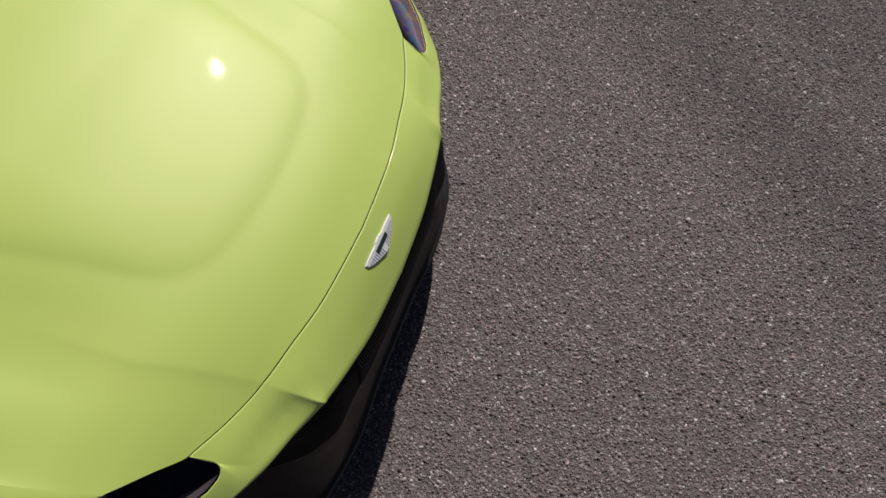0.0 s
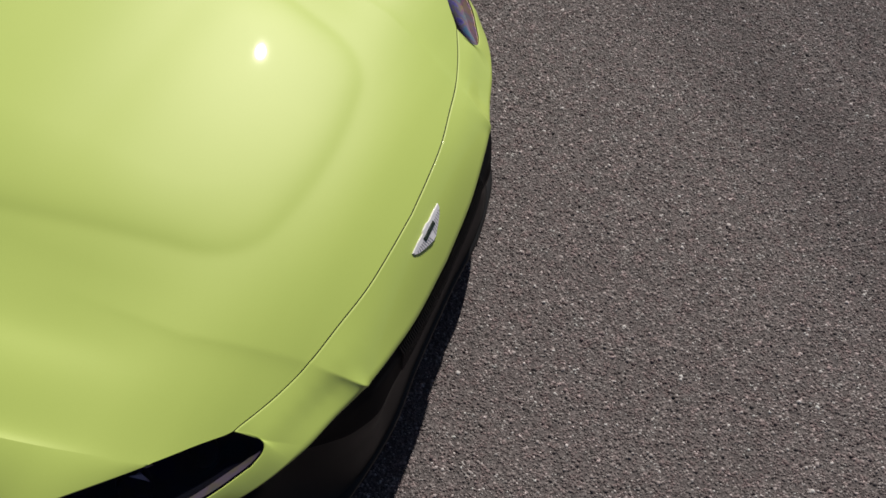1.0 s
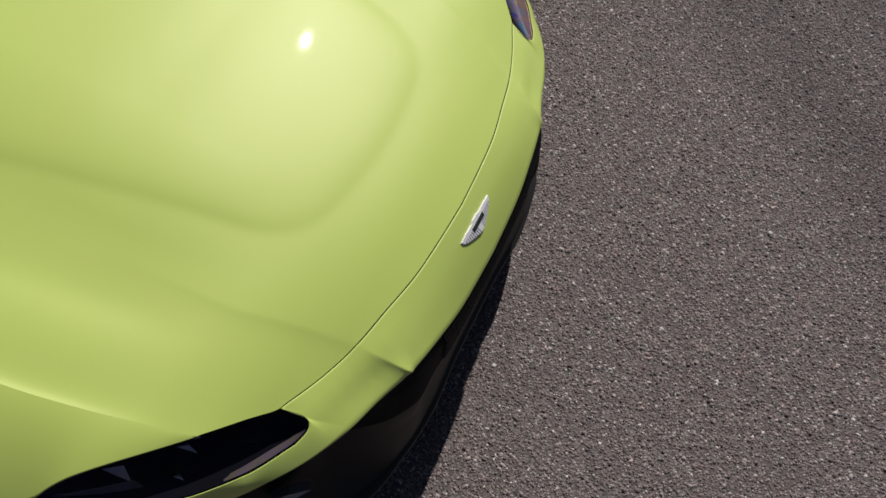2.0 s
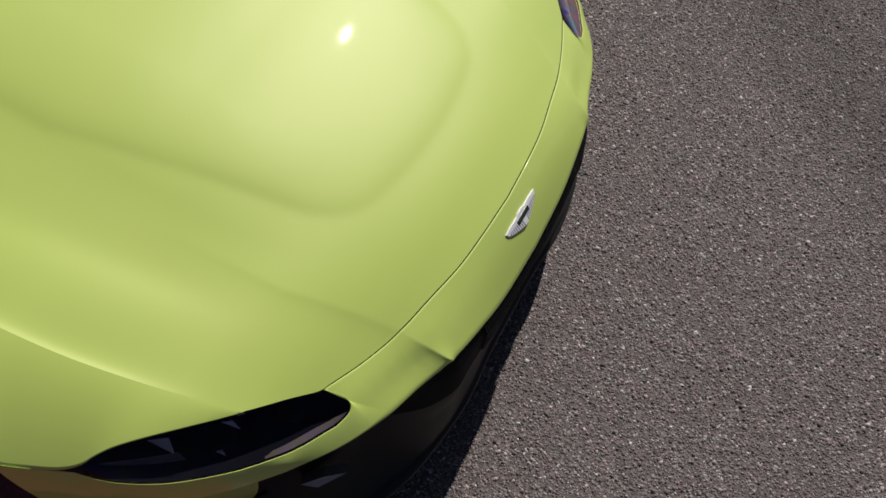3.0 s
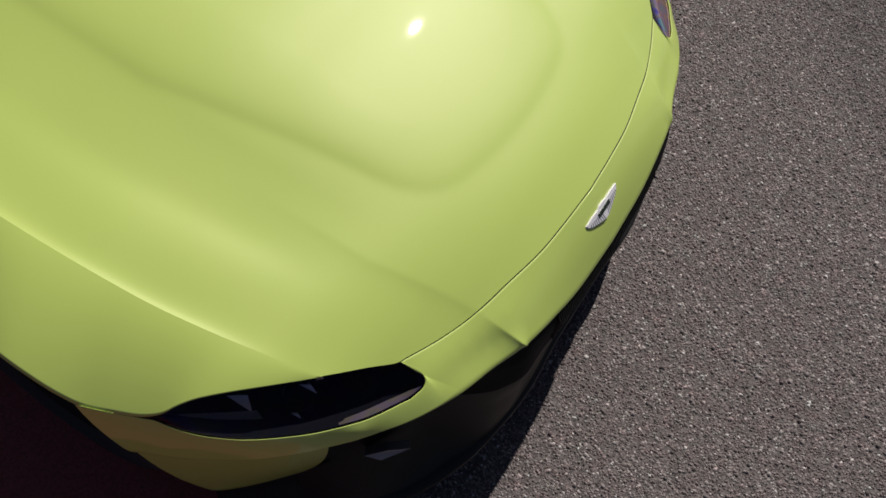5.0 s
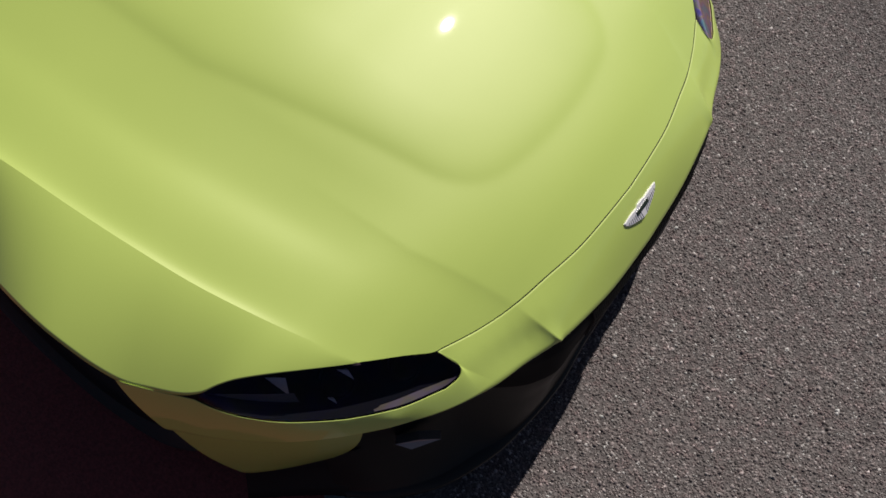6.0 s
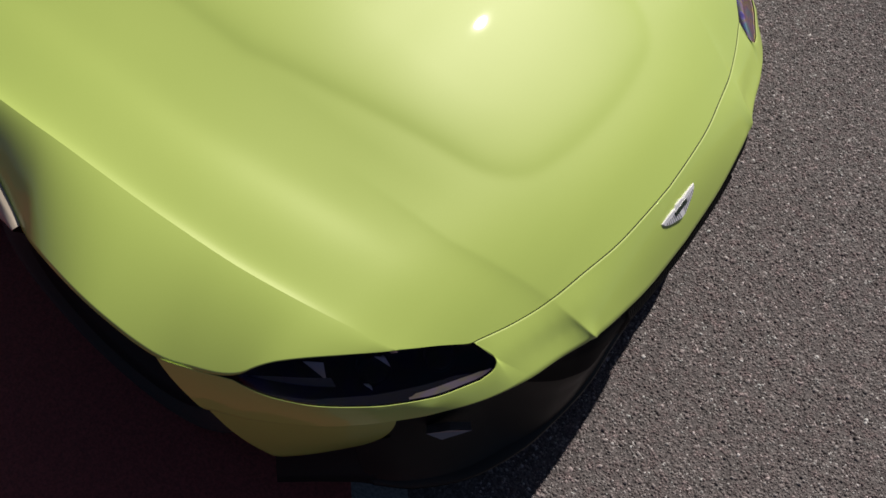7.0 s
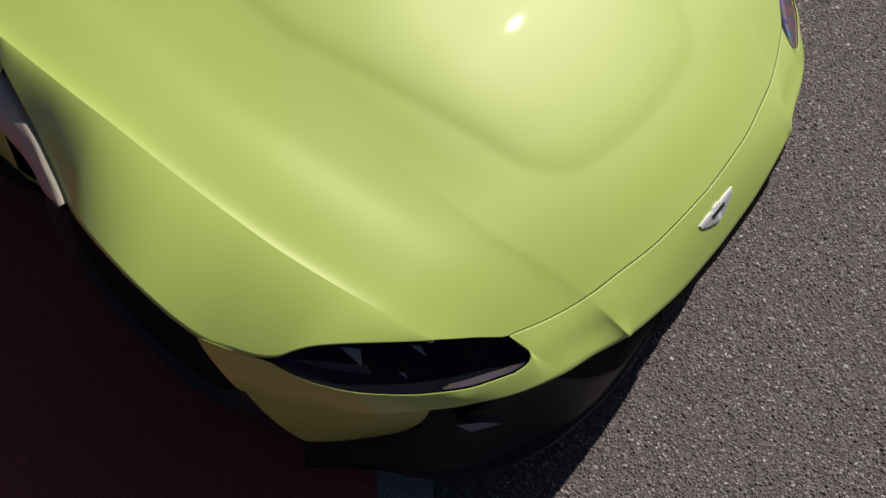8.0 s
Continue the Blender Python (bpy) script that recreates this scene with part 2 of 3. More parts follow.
BOW = [(0.0, 0.25), (-0.083, 0.24), (-0.11, 0.228), (-0.145, 0.204), (-0.19, 0.166), (-0.236, 0.140), (-0.31, 0.122), (-0.41, 0.125), (-0.7, 0.126), (-1.5, 0.12)]
TAIL = -1.50   # rear edge of the bonnet


def rising(points):
    return sorted(points)


def crest_y(x):
    return np.where(x > -0.236, 0.674, along(rising(CREST), np.minimum(x, -0.236)))


def crest_z(x):
    return along(rising(CREST_Z), x)


def bonnet_z(x, y):
    """Height of the bonnet over the plan, with its raised middle and the rising wings."""
    x, y = np.asarray(x, float), np.abs(np.asarray(y, float))
    zc = along(rising(CENTRE_Z), x)
    back = sstep(-0.15, -0.45, x)
    bow = 0.25 * (1 - back) + 0.17 * back
    # nearly flat in the middle, then falling away to the sides
    w = np.maximum(y - 0.20 * back, 0)
    z = zc - bow * 1.0 * w * w * (1 + 0.9 * back)
    z = z - 0.07 * back * y * y
    yf = along(rising(CREST), x)
    wf = yf - 0.20 * back
    ridge = sstep(-0.24, -0.50, x) * (1 - 0.5 * sstep(-0.55, -1.0, x))
    lift = (crest_z(x) - 0.015 * ridge - (zc - bow * wf * wf * (1 + 0.9 * back) - 0.07 * back * yf * yf)) * sstep(-0.02, -0.30, x)
    u = np.clip((y / yf - 0.56) / 0.44, 0, 1.3)
    z = z + lift * u * u * (1.6 - 0.6 * u)
    # the nose is plainly bowed
    plain = 1 - sstep(-0.24, -0.52, x)
    z = z * (1 - plain) + (zc - along(rising(BOW), x) * y * y) * plain
    # soft step that runs back along the wing, and the crest's own upturned edge
    d = y - (0.530 + 0.16 * np.clip(-0.26 - x, -0.1, 0.50))
    e = 0.015
    d = e * np.log1p(np.exp(np.clip(d / e, -40, 40)))
    z = z + ridge * (0.0145 * (1 - np.exp(-d / 0.055)) + 0.0075 * np.exp(-np.maximum(yf - y, 0) / 0.015))
    z = z + 0.011 * sstep(-0.55, -0.95, x) * np.exp(-np.maximum(yf - y, 0) / 0.055)
    # raised middle
    a = -0.215 - 0.55 * y * y - x
    b = 0.29 + 0.25 * np.clip(-0.25 - x, 0, 0.55) - y
    k = 0.09
    h = np.clip(0.5 + 0.5 * (b - a) / k, 0, 1)
    d = b * (1 - h) + a * h - k * h * (1 - h)
    e = 0.005
    soft = e * np.log1p(np.exp(np.clip(d / e, -40, 40)))
    z = z + 0.0049 * (1 - np.exp(-soft / 0.027))
    # fold that runs back from the nose
    yc = 0.385 + 0.36 * np.clip(-0.083 - x, -0.1, 0.2) + 0.1 * np.clip(-0.283 - x, 0, 1)
    t = np.maximum(y - yc, 0) / 0.045
    z = z - 0.006 * sstep(-0.6, -0.08, x) * t * np.exp(-t)
    return z


car = new("sports_car")
tagged(car, "lime green low sports car parked on dark asphalt", "car")


def bonnet():
    bm = bmesh.new()
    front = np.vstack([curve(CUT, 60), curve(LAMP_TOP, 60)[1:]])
    front = front[front[:, 1] <= 0.6745]
    n, m = 120, 210
    s = np.linspace(0, 1, n)
    y0 = s * 0.674
    x0 = np.interp(y0, front[:, 1], front[:, 0]) - 0.0037 + 0.0033 * sstep(0.545, 0.575, y0)
    z0 = np.interp(y0, front[:, 1], front[:, 2])
    v = np.linspace(0, 1, m) ** 1.5
    X = x0[None] + (TAIL - x0[None]) * v[:, None]
    Y = s[None] * crest_y(X)
    Z = bonnet_z(X, Y)
    ease = np.polyval(np.polyfit(y0 ** 2, z0 - Z[0], 3), y0 ** 2)
    Z = Z + ease[None] * np.exp(-(X[0][None] - X) / 0.16)
    top = np.stack([X, Y, Z], -1)
    edge = top[0].copy()
    half = np.concatenate([mirrored(top)[:, :0:-1], top], 1)
    grid_mesh(bm, half)
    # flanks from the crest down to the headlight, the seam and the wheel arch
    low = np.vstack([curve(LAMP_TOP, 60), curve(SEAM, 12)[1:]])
    low = low[low[:, 1] >= 0.674]
    low[:, 2] = smoothed(low[:, 2:], 5)[:, 0]
    low[:, 2] += (edge[-1, 2] - low[0, 2]) * np.exp(-(low[:, 1] - 0.674) / 0.08)
    arch = curve([(-0.54, 0.942, 0.668), (-0.60, 0.951, 0.694), (-0.685, 0.953, 0.716), (-0.785, 0.941, 0.713), (-0.86, 0.926, 0.700), (-0.91, 0.910, 0.688),
                  (-0.985, 0.881, 0.706), (-1.03, 0.862, 0.731), (-1.09, 0.843, 0.760), (-1.16, 0.822, 0.786), (-1.22, 0.799, 0.797)], 60)[1:]
    low = np.vstack([edge[-1:], low[1:], arch])
    low = curve(low[::4], 120)
    cx = np.interp(np.linspace(0, 1, 120), [0, 0.2, 0.5, 0.78, 1], [x0[-1], -0.40, -0.75, -1.05, -1.215])
    cr = np.stack([cx, crest_y(cx), bonnet_z(cx, crest_y(cx)) + ease[-1] * np.exp(-(x0[-1] - cx) / 0.16)], 1)
    rows = []
    fall = cr - low
    b1, b2 = cr - fall / 3, cr - fall * 0.68
    b1[:, 2], b2[:, 2] = cr[:, 2] - 0.16 * fall[:, 2], cr[:, 2] - (0.53 + 0.07 * sstep(-0.85, -1.05, cx)) * fall[:, 2]
    for t in np.linspace(0, 1, 30):
        rows.append((1 - t) ** 3 * cr + 3 * t * (1 - t) ** 2 * b1 + 3 * t * t * (1 - t) * b2 + t ** 3 * low)
    rows.append(low + np.array((0, -0.004, -0.003)))
    rows.append(low + np.array((0, -0.022, -0.004)))
    rows = np.array(rows)
    grid_mesh(bm, rows)
    grid_mesh(bm, mirrored(rows))
    bmesh.ops.remove_doubles(bm, verts=bm.verts, dist=0.00001)
    part("bonnet", bm, PAINT, car, "lime green bonnet with a raised middle and sharp wing crests")
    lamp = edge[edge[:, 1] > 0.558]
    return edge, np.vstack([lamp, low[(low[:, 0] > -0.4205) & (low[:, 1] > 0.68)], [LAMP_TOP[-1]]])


BONNET_EDGE, LAMP_BROW = bonnet()   # the bonnet's front edge, and the part of it over a headlight


HUB = np.array((-0.75, 0.0, 0.25))   # the bumper's skin is seen from here as a distance over two angles


def angles(p):
    d = np.asarray(p, float) - HUB
    flat = np.hypot(d[..., 0], d[..., 1])
    return np.stack([np.arctan2(d[..., 1], d[..., 0]), np.arctan2(d[..., 2], flat)], -1), np.hypot(flat, d[..., 2])


def from_angles(a, r):
    c = np.cos(a[..., 1])
    return HUB + r[..., None] * np.stack([c * np.cos(a[..., 0]), c * np.sin(a[..., 0]), np.sin(a[..., 1])], -1)


def thin_plate(at, value, stiff):
    """A smooth sheet over two angles through the given values."""
    def kernel(d2):
        return 0.5 * d2 * np.log(d2 + 1e-12)
    n = len(at)
    m = np.zeros((n + 3, n + 3))
    m[:n, :n] = kernel(((at[:, None] - at[None]) ** 2).sum(-1)) + stiff * np.eye(n)
    m[:n, n:] = np.column_stack([np.ones(n), at])
    m[n:, :n] = m[:n, n:].T
    w = np.linalg.solve(m, np.concatenate([value, np.zeros(3)]))

    def sheet(q):
        flat = q.reshape(-1, 2)
        out = kernel(((flat[:, None] - at[None]) ** 2).sum(-1)) @ w[:n] + w[n] + flat @ w[n + 1:]
        return out.reshape(q.shape[:-1])
    return sheet


def bumper_relief(y, t):
    """How far the skin lies under the smooth sheet: the fold outboard of the nose and the rolled lip."""
    w = np.maximum(y - (0.385 - 0.032 * t), 0)
    fold = (0.05 + 1.02 * t ** 1.4) * w * np.exp(-w / 0.065)
    return fold + 0.004 * np.clip((t - 0.87) / 0.13, 0, 1) ** 2


def bumper():
    bm = bmesh.new()
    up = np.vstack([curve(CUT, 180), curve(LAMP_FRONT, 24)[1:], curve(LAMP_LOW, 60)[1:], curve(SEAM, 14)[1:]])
    up[:180, 2] = np.interp(up[:180, 1], BONNET_EDGE[:, 1], BONNET_EDGE[:, 2])
    up[180:203, 2] += (up[179, 2] - CUT[-1][2]) * np.linspace(1, 0, 23)
    lip = curve(LIP, 500)
    col = np.arange(len(up))
    # which share of the lip each upper point looks to
    yq = np.interp(col, [0, 108, 179, 191, 202, 220, 240, 261, 274], [0, 0.350, 0.505, 0.545, 0.595, 0.715, 0.830, 0.897, 0.928])
    low = np.stack([np.interp(yq, lip[:, 1], lip[:, k]) for k in range(3)], 1)
    swell = np.interp(col, [0, 90, 165, 200, 215, 240, 274], [0.009, 0.0095, 0.011, 0.010, 0.008, 0.006, 0.006])
    known, depth = [], []
    for i in np.concatenate([np.arange(0, 180, 6), np.arange(180, 275, 4)]):
        for t in (0.0, 0.3, 0.6, 1.0):
            if (t in (0.3, 0.6) and i % 12) or (t < 1 and 182 < i < 216):
                continue
            p = up[i] * (1 - t) + low[i] * t
            a, r = angles(p)
            known.append(a)
            depth.append(r + swell[i] * 4 * t * (1 - t) + bumper_relief(p[1], t) * (1.0 if t == 1 else 0.5))
    known, depth = np.array(known), np.array(depth)
    sheet = thin_plate(np.vstack([known, known * np.array((-1, 1))]), np.concatenate([depth, depth]), 2.5e-4)
    ua, la = angles(up)[0], angles(low)[0]
    rows = []
    for t in np.concatenate([np.linspace(0, 0.04, 3)[:-1], np.linspace(0.04, 0.7, 24)[:-1], np.linspace(0.7, 1, 22)]):
        a = ua * (1 - t) + la * t
        y = up[:, 1] * (1 - t) + low[:, 1] * t
        rows.append(from_angles(a, sheet(a) - bumper_relief(y, t)))
    rows = np.array(rows)
    tang = smoothed(np.gradient(rows[-1], axis=0), 6)
    flat = np.stack([tang[:, 1], -tang[:, 0], np.zeros(len(up))], 1)
    flat /= np.linalg.norm(flat, axis=1)[:, None]
    # rolled lower edge
    down = np.array((0, 0, 1.0))
    tuck = [rows[-1] - flat * a - down * b for a, b in ((0.002, 0.003), (0.006, 0.006), (0.015, 0.011), (0.04, 0.020))]
    full = np.concatenate([[rows[0] + np.array((-0.0016, 0, -0.0012))], rows, tuck])
    grid_mesh(bm, np.concatenate([mirrored(full)[:, :0:-1], full], 1))
    part("front_bumper", bm, PAINT, car, "lime green front bumper with a folded nose")
    # channel behind the edge, near-black to stand for the gap's shade
    bm = bmesh.new()
    inward = (rows[0] - HUB) / np.linalg.norm(rows[0] - HUB, axis=1)[:, None]
    back = np.array((0.0050, 0, 0))
    deep = rows[0] - inward * 0.014
    channel = np.array([rows[0] + np.array((-0.0016, 0, -0.0013)), deep, deep - back, rows[0] - back - np.array((0, 0, 0.0022))])[:, :180]
    grid_mesh(bm, np.concatenate([mirrored(channel)[:, :0:-1], channel], 1))
    part("panel_gap", bm, GAP, car, "channel behind the bumper's edge, the gap's shade painted near-black", smooth=False)
    return rows[:, 0], rows[0, 179:262]


NOSE, LAMP_SILL = bumper()   # middle section from the bonnet's edge to the lip; the edge under a headlight


def lower_corner(sign):
    bm = bmesh.new()
    top = curve([(-0.182, 0.733, 0.545), (-0.262, 0.811, 0.543), (-0.347, 0.868, 0.541), (-0.397, 0.896, 0.540), (-0.460, 0.924, 0.540)], 60)
    low = curve([(-0.225, 0.690, 0.300), (-0.275, 0.742, 0.285), (-0.330, 0.800, 0.277), (-0.375, 0.842, 0.275), (-0.395, 0.856, 0.276)], 60)
    rows = []
    for t in np.linspace(0, 1, 16):
        p = top + (low - top) * t
        keep = np.linspace(13 * t ** 2.2, 59, 30)
        p = np.stack([np.interp(keep, np.arange(60), p[:, c]) for c in range(3)], 1)
        k = 0.008 * math.sin(math.pi * t ** 0.9)
        p[:, 1] += k
        p[:, 0] += 0.7 * k
        rows.append(p)
    rows.append(rows[-1] + np.array((-0.02, -0.02, -0.008)))
    rows = np.array(rows)
    rows[:, :, 1] *= sign
    grid_mesh(bm, rows)
    return part("bumper_corner", bm, PAINT, car, "lime green lower bumper corner")


lower_corner(1), lower_corner(-1)


def front_face():
    """The black face under the lip: grille, air dam and splitter."""
    lip = curve(LIP, 160)
    lip = lip[lip[:, 1] < 0.715]
    low = curve([(0.020, 0.0, 0.20), (0.021, 0.13, 0.20), (0.028, 0.27, 0.20), (0.014, 0.40, 0.20), (-0.010, 0.50, 0.19), (-0.065, 0.61, 0.17),
                 (-0.149, 0.69, 0.14), (-0.225, 0.735, 0.13)], len(lip))
    bm = bmesh.new()
    rows = []
    for t in np.linspace(0, 1, 26):
        p = lip * (1 - t) + low * t
        p[:, 2] -= 0.004
        p[:, 0] -= (0.012 + 0.075 * sstep(0.40, 0.52, p[:, 1])) * math.sin(math.pi * t) ** 0.7 + 0.004
        # upper rim stands forward in the middle
        p[:, 0] += 0.015 * sstep(0.0, 0.10, t) * (1 - sstep(0.36, 0.62, t)) * (1 - sstep(0.28, 0.50, p[:, 1]))
        p[:, 0] += 0.014 * math.sin(math.pi * t) * np.exp(-((p[:, 1] - 0.35) / 0.05) ** 2)
        rows.append(p)
    rows = np.array(rows)
    grid_mesh(bm, np.concatenate([mirrored(rows[:10])[:, :0:-1], rows[:10]], 1))
    grille = part("grille", bm, CARBON, car, "black front grille with fine vanes")
    bm = bmesh.new()
    grid_mesh(bm, np.concatenate([mirrored(rows[9:])[:, :0:-1], rows[9:]], 1))
    part("air_dam", bm, DAM, car, "satin dark grey air dam under the grille")
    # fine upright vanes over the middle of the grille
    bm = bmesh.new()
    for y in np.arange(-0.238, 0.2381, 0.007):
        sec = []
        for r in rows[:9]:
            c = np.array([np.interp(abs(y), r[:, 1], r[:, k]) for k in range(3)])
            slope = (np.interp(abs(y) + 0.002, r[:, 1], r[:, 0]) - c[0]) / 0.002 * (1 if y > 0 else -1)
            sec.append([(c[0] + slope * dy + dx, y + dy, c[2]) for dx, dy in ((0.001, -0.0014), (0.006, -0.0010), (0.006, 0.0010), (0.001, 0.0014))])
        grid_mesh(bm, sec)
    part("grille_insert", bm, VANE, grille, "fine black upright vanes", smooth=False)
    bm = bmesh.new()
    back = low.copy()
    back[:, 0] = -0.45
    rows = [low + np.array((-0.03, 0, 0.010)), low + np.array((0.0, 0, 0.006)), low + np.array((0.002, 0, -0.004)), low + np.array((-0.01, 0, -0.014)),
            back + np.array((0, 0, -0.03))]
    rows = np.array(rows)
    grid_mesh(bm, np.concatenate([mirrored(rows)[:, :0:-1], rows], 1))
    part("splitter", bm, DAM, car, "black front splitter")
    for sign in (1, -1):
        bm = bmesh.new()
        a = [(-0.160, 0.655, 0.360), (-0.130, 0.642, 0.350), (-0.092, 0.592, 0.360), (-0.125, 0.622, 0.368)]
        top = [bm.verts.new((x, y * sign, z)) for x, y, z in a]
        bot = [bm.verts.new((x - 0.02, (y - 0.03) * sign, z - 0.04)) for x, y, z in a]
        bm.faces.new(top)
        bm.faces.new(bot[::-1])
        for k in range(4):
            bm.faces.new((top[k], top[(k + 1) % 4], bot[(k + 1) % 4], bot[k]))
        part("intake_fin", bm, FIN_REFLECTION, car, "small gloss black fin in the lower air intake, reflection painted grey", smooth=False)


front_face()


def skirt(sign):
    """Black lower edge under the bumper's corner."""
    bm = bmesh.new()
    top = curve([(-0.225, 0.683, 0.300), (-0.275, 0.735, 0.285), (-0.330, 0.793, 0.277), (-0.375, 0.835, 0.275), (-0.395, 0.850, 0.276)], 24)
    low = curve([(-0.222, 0.733, 0.130), (-0.262, 0.757, 0.128), (-0.320, 0.800, 0.127), (-0.370, 0.84, 0.127), (-0.395, 0.860, 0.127)], 24)
    rows = []
    for t in np.linspace(0, 1, 9):
        p = top * (1 - t) + low * t
        p[:, :2] -= 0.016 * math.sin(math.pi * t)
        rows.append(p)
    rows.append(low + np.array((-0.03, -0.03, -0.012)))
    rows = np.array(rows)
    rows[:, :, 1] *= sign
    grid_mesh(bm, rows)
    part("skirt", bm, BLACK, car, "black lower skirt")


skirt(1), skirt(-1)


def headlight(sign):
    lamp = new("headlight")
    lamp.parent = car
    inset = np.array((-0.002, -0.002, -0.002))
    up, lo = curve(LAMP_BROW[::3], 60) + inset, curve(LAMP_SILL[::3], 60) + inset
    flip = np.array((1, sign, 1))

    def skin(u, t, deep=0.0):
        """A point of the lamp: u from its nose to its tail, t from its upper to its lower edge, deep metres inside."""
        k = u * 59
        i = np.arange(60)
        a = np.array([np.interp(k, i, up[:, c]) for c in range(3)])
        b = np.array([np.interp(k, i, lo[:, c]) for c in range(3)])
        w = 4 * t * (1 - t)
        q = a * (1 - t) + b * t + np.array((0.6, 0.6, 0.6)) * (0.0018 * w)
        return (q + np.array((-0.60, -0.55, -0.58)) * deep) * flip

    def sheet(name, us, ts, deep, mat, label=""):
        bm = bmesh.new()
        grid_mesh(bm, [[skin(u, t, deep(u, t)) for u in us] for t in ts])
        return part(name, bm, mat, lamp, label)

    us, ts = np.linspace(0, 1, 60), np.linspace(0, 1, 16)
    lens = sheet("lens", us, ts, lambda u, t: -0.0, LENS, "clear curved headlight lens")
    lens.visible_shadow = False
    normal = sum((p.normal for p in lens.data.polygons), Vector())
    if normal.x * 0.5 + normal.y * 0.5 * sign + normal.z < 0:
        lens.data.flip_normals()
    sheet("housing", us, ts, lambda u, t: 0.003 + 0.085 * (4 * t * (1 - t)) ** 0.6 * min(1, 6 * u, 6 * (1 - u)), HOUSING, "black headlight housing")
    # light guide along the lower edge, a ledge at the tail and two bright facets
    bm = bmesh.new()
    rows = []
    for k in range(6):
        rows.append([skin(u, 0.985 - 0.05 * k / 5 * max(0.02, math.sin(math.pi * (0.44 - u) / 0.30)), 0.004 + 0.003 * k) for u in np.linspace(0.14, 0.44, 34)])
    grid_mesh(bm, rows)
    part("light_guide", bm, GUIDE, lamp, "pale grey light guide strip")
    bm = bmesh.new()
    grid_mesh(bm, [[skin(u, 0.52 - 0.1 * u + 0.1 * k, 0.006 + 0.007 * k) for u in np.linspace(0.66, 0.985, 20)] for k in range(4)])
    part("ledge", bm, GREY, lamp, "dark grey inner ledge")
    for u, t, size, d in ((0.705, 0.24, 0.85, 0.028), (0.44, 0.18, 0.48, 0.018), (0.55, 0.74, 0.25, 0.028)):
        bm = bmesh.new()
        a = [skin(u + 0.05 * size, t, d + 0.002), skin(u - 0.04 * size, t + 0.02, d - 0.002), skin(u - 0.025 * size, t + 0.45 * size, d), skin(u + 0.01, t + 0.2 * size, 0.06)]
        v = [bm.verts.new(p) for p in a]
        for f in ((0, 1, 2), (0, 3, 1), (1, 3, 2), (2, 3, 0)):
            bm.faces.new([v[q] for q in f])
        part("reflector_facet", bm, FACET, lamp, "pale reflector facet", smooth=False)
    # added sliver, stands for the sun's glint on the lamp's brow
    bm = bmesh.new()
    grid_mesh(bm, [[skin(u, 0.05 + 0.035 * k, 0.008 + 0.002 * k) for u in np.linspace(0.355, 0.385, 8)] for k in range(3)])
    part("glint_sliver", bm, CHROME, lamp, "chrome sliver added for the glint at the lens's upper edge")
    for u, t, r in ((0.50, 0.50, 0.030), (0.24, 0.50, 0.027)):
        c, far = Vector(skin(u, t, 0.030)), Vector(skin(u, t, 0.075))
        axis = (c - far).normalized()
        rot = axis.to_track_quat("Z", "Y").to_matrix()
        bm = bmesh.new()
        rows = []
        for h, q in ((-0.03, 1.0), (0.0, 1.0), (0.001, 0.93), (-0.002, 0.90), (0.003, 0.75), (0.007, 0.5), (0.010, 0.2), (0.0105, 0.01)):
            rows.append([c + rot @ Vector((r * q * math.cos(a), r * q * math.sin(a), h)) for a in np.linspace(0, 2 * math.pi, 33)])
        grid_mesh(bm, rows)
        part("projector", bm, HOUSING, lamp, "black round projector lens")
    return lamp


headlight(1), headlight(-1)


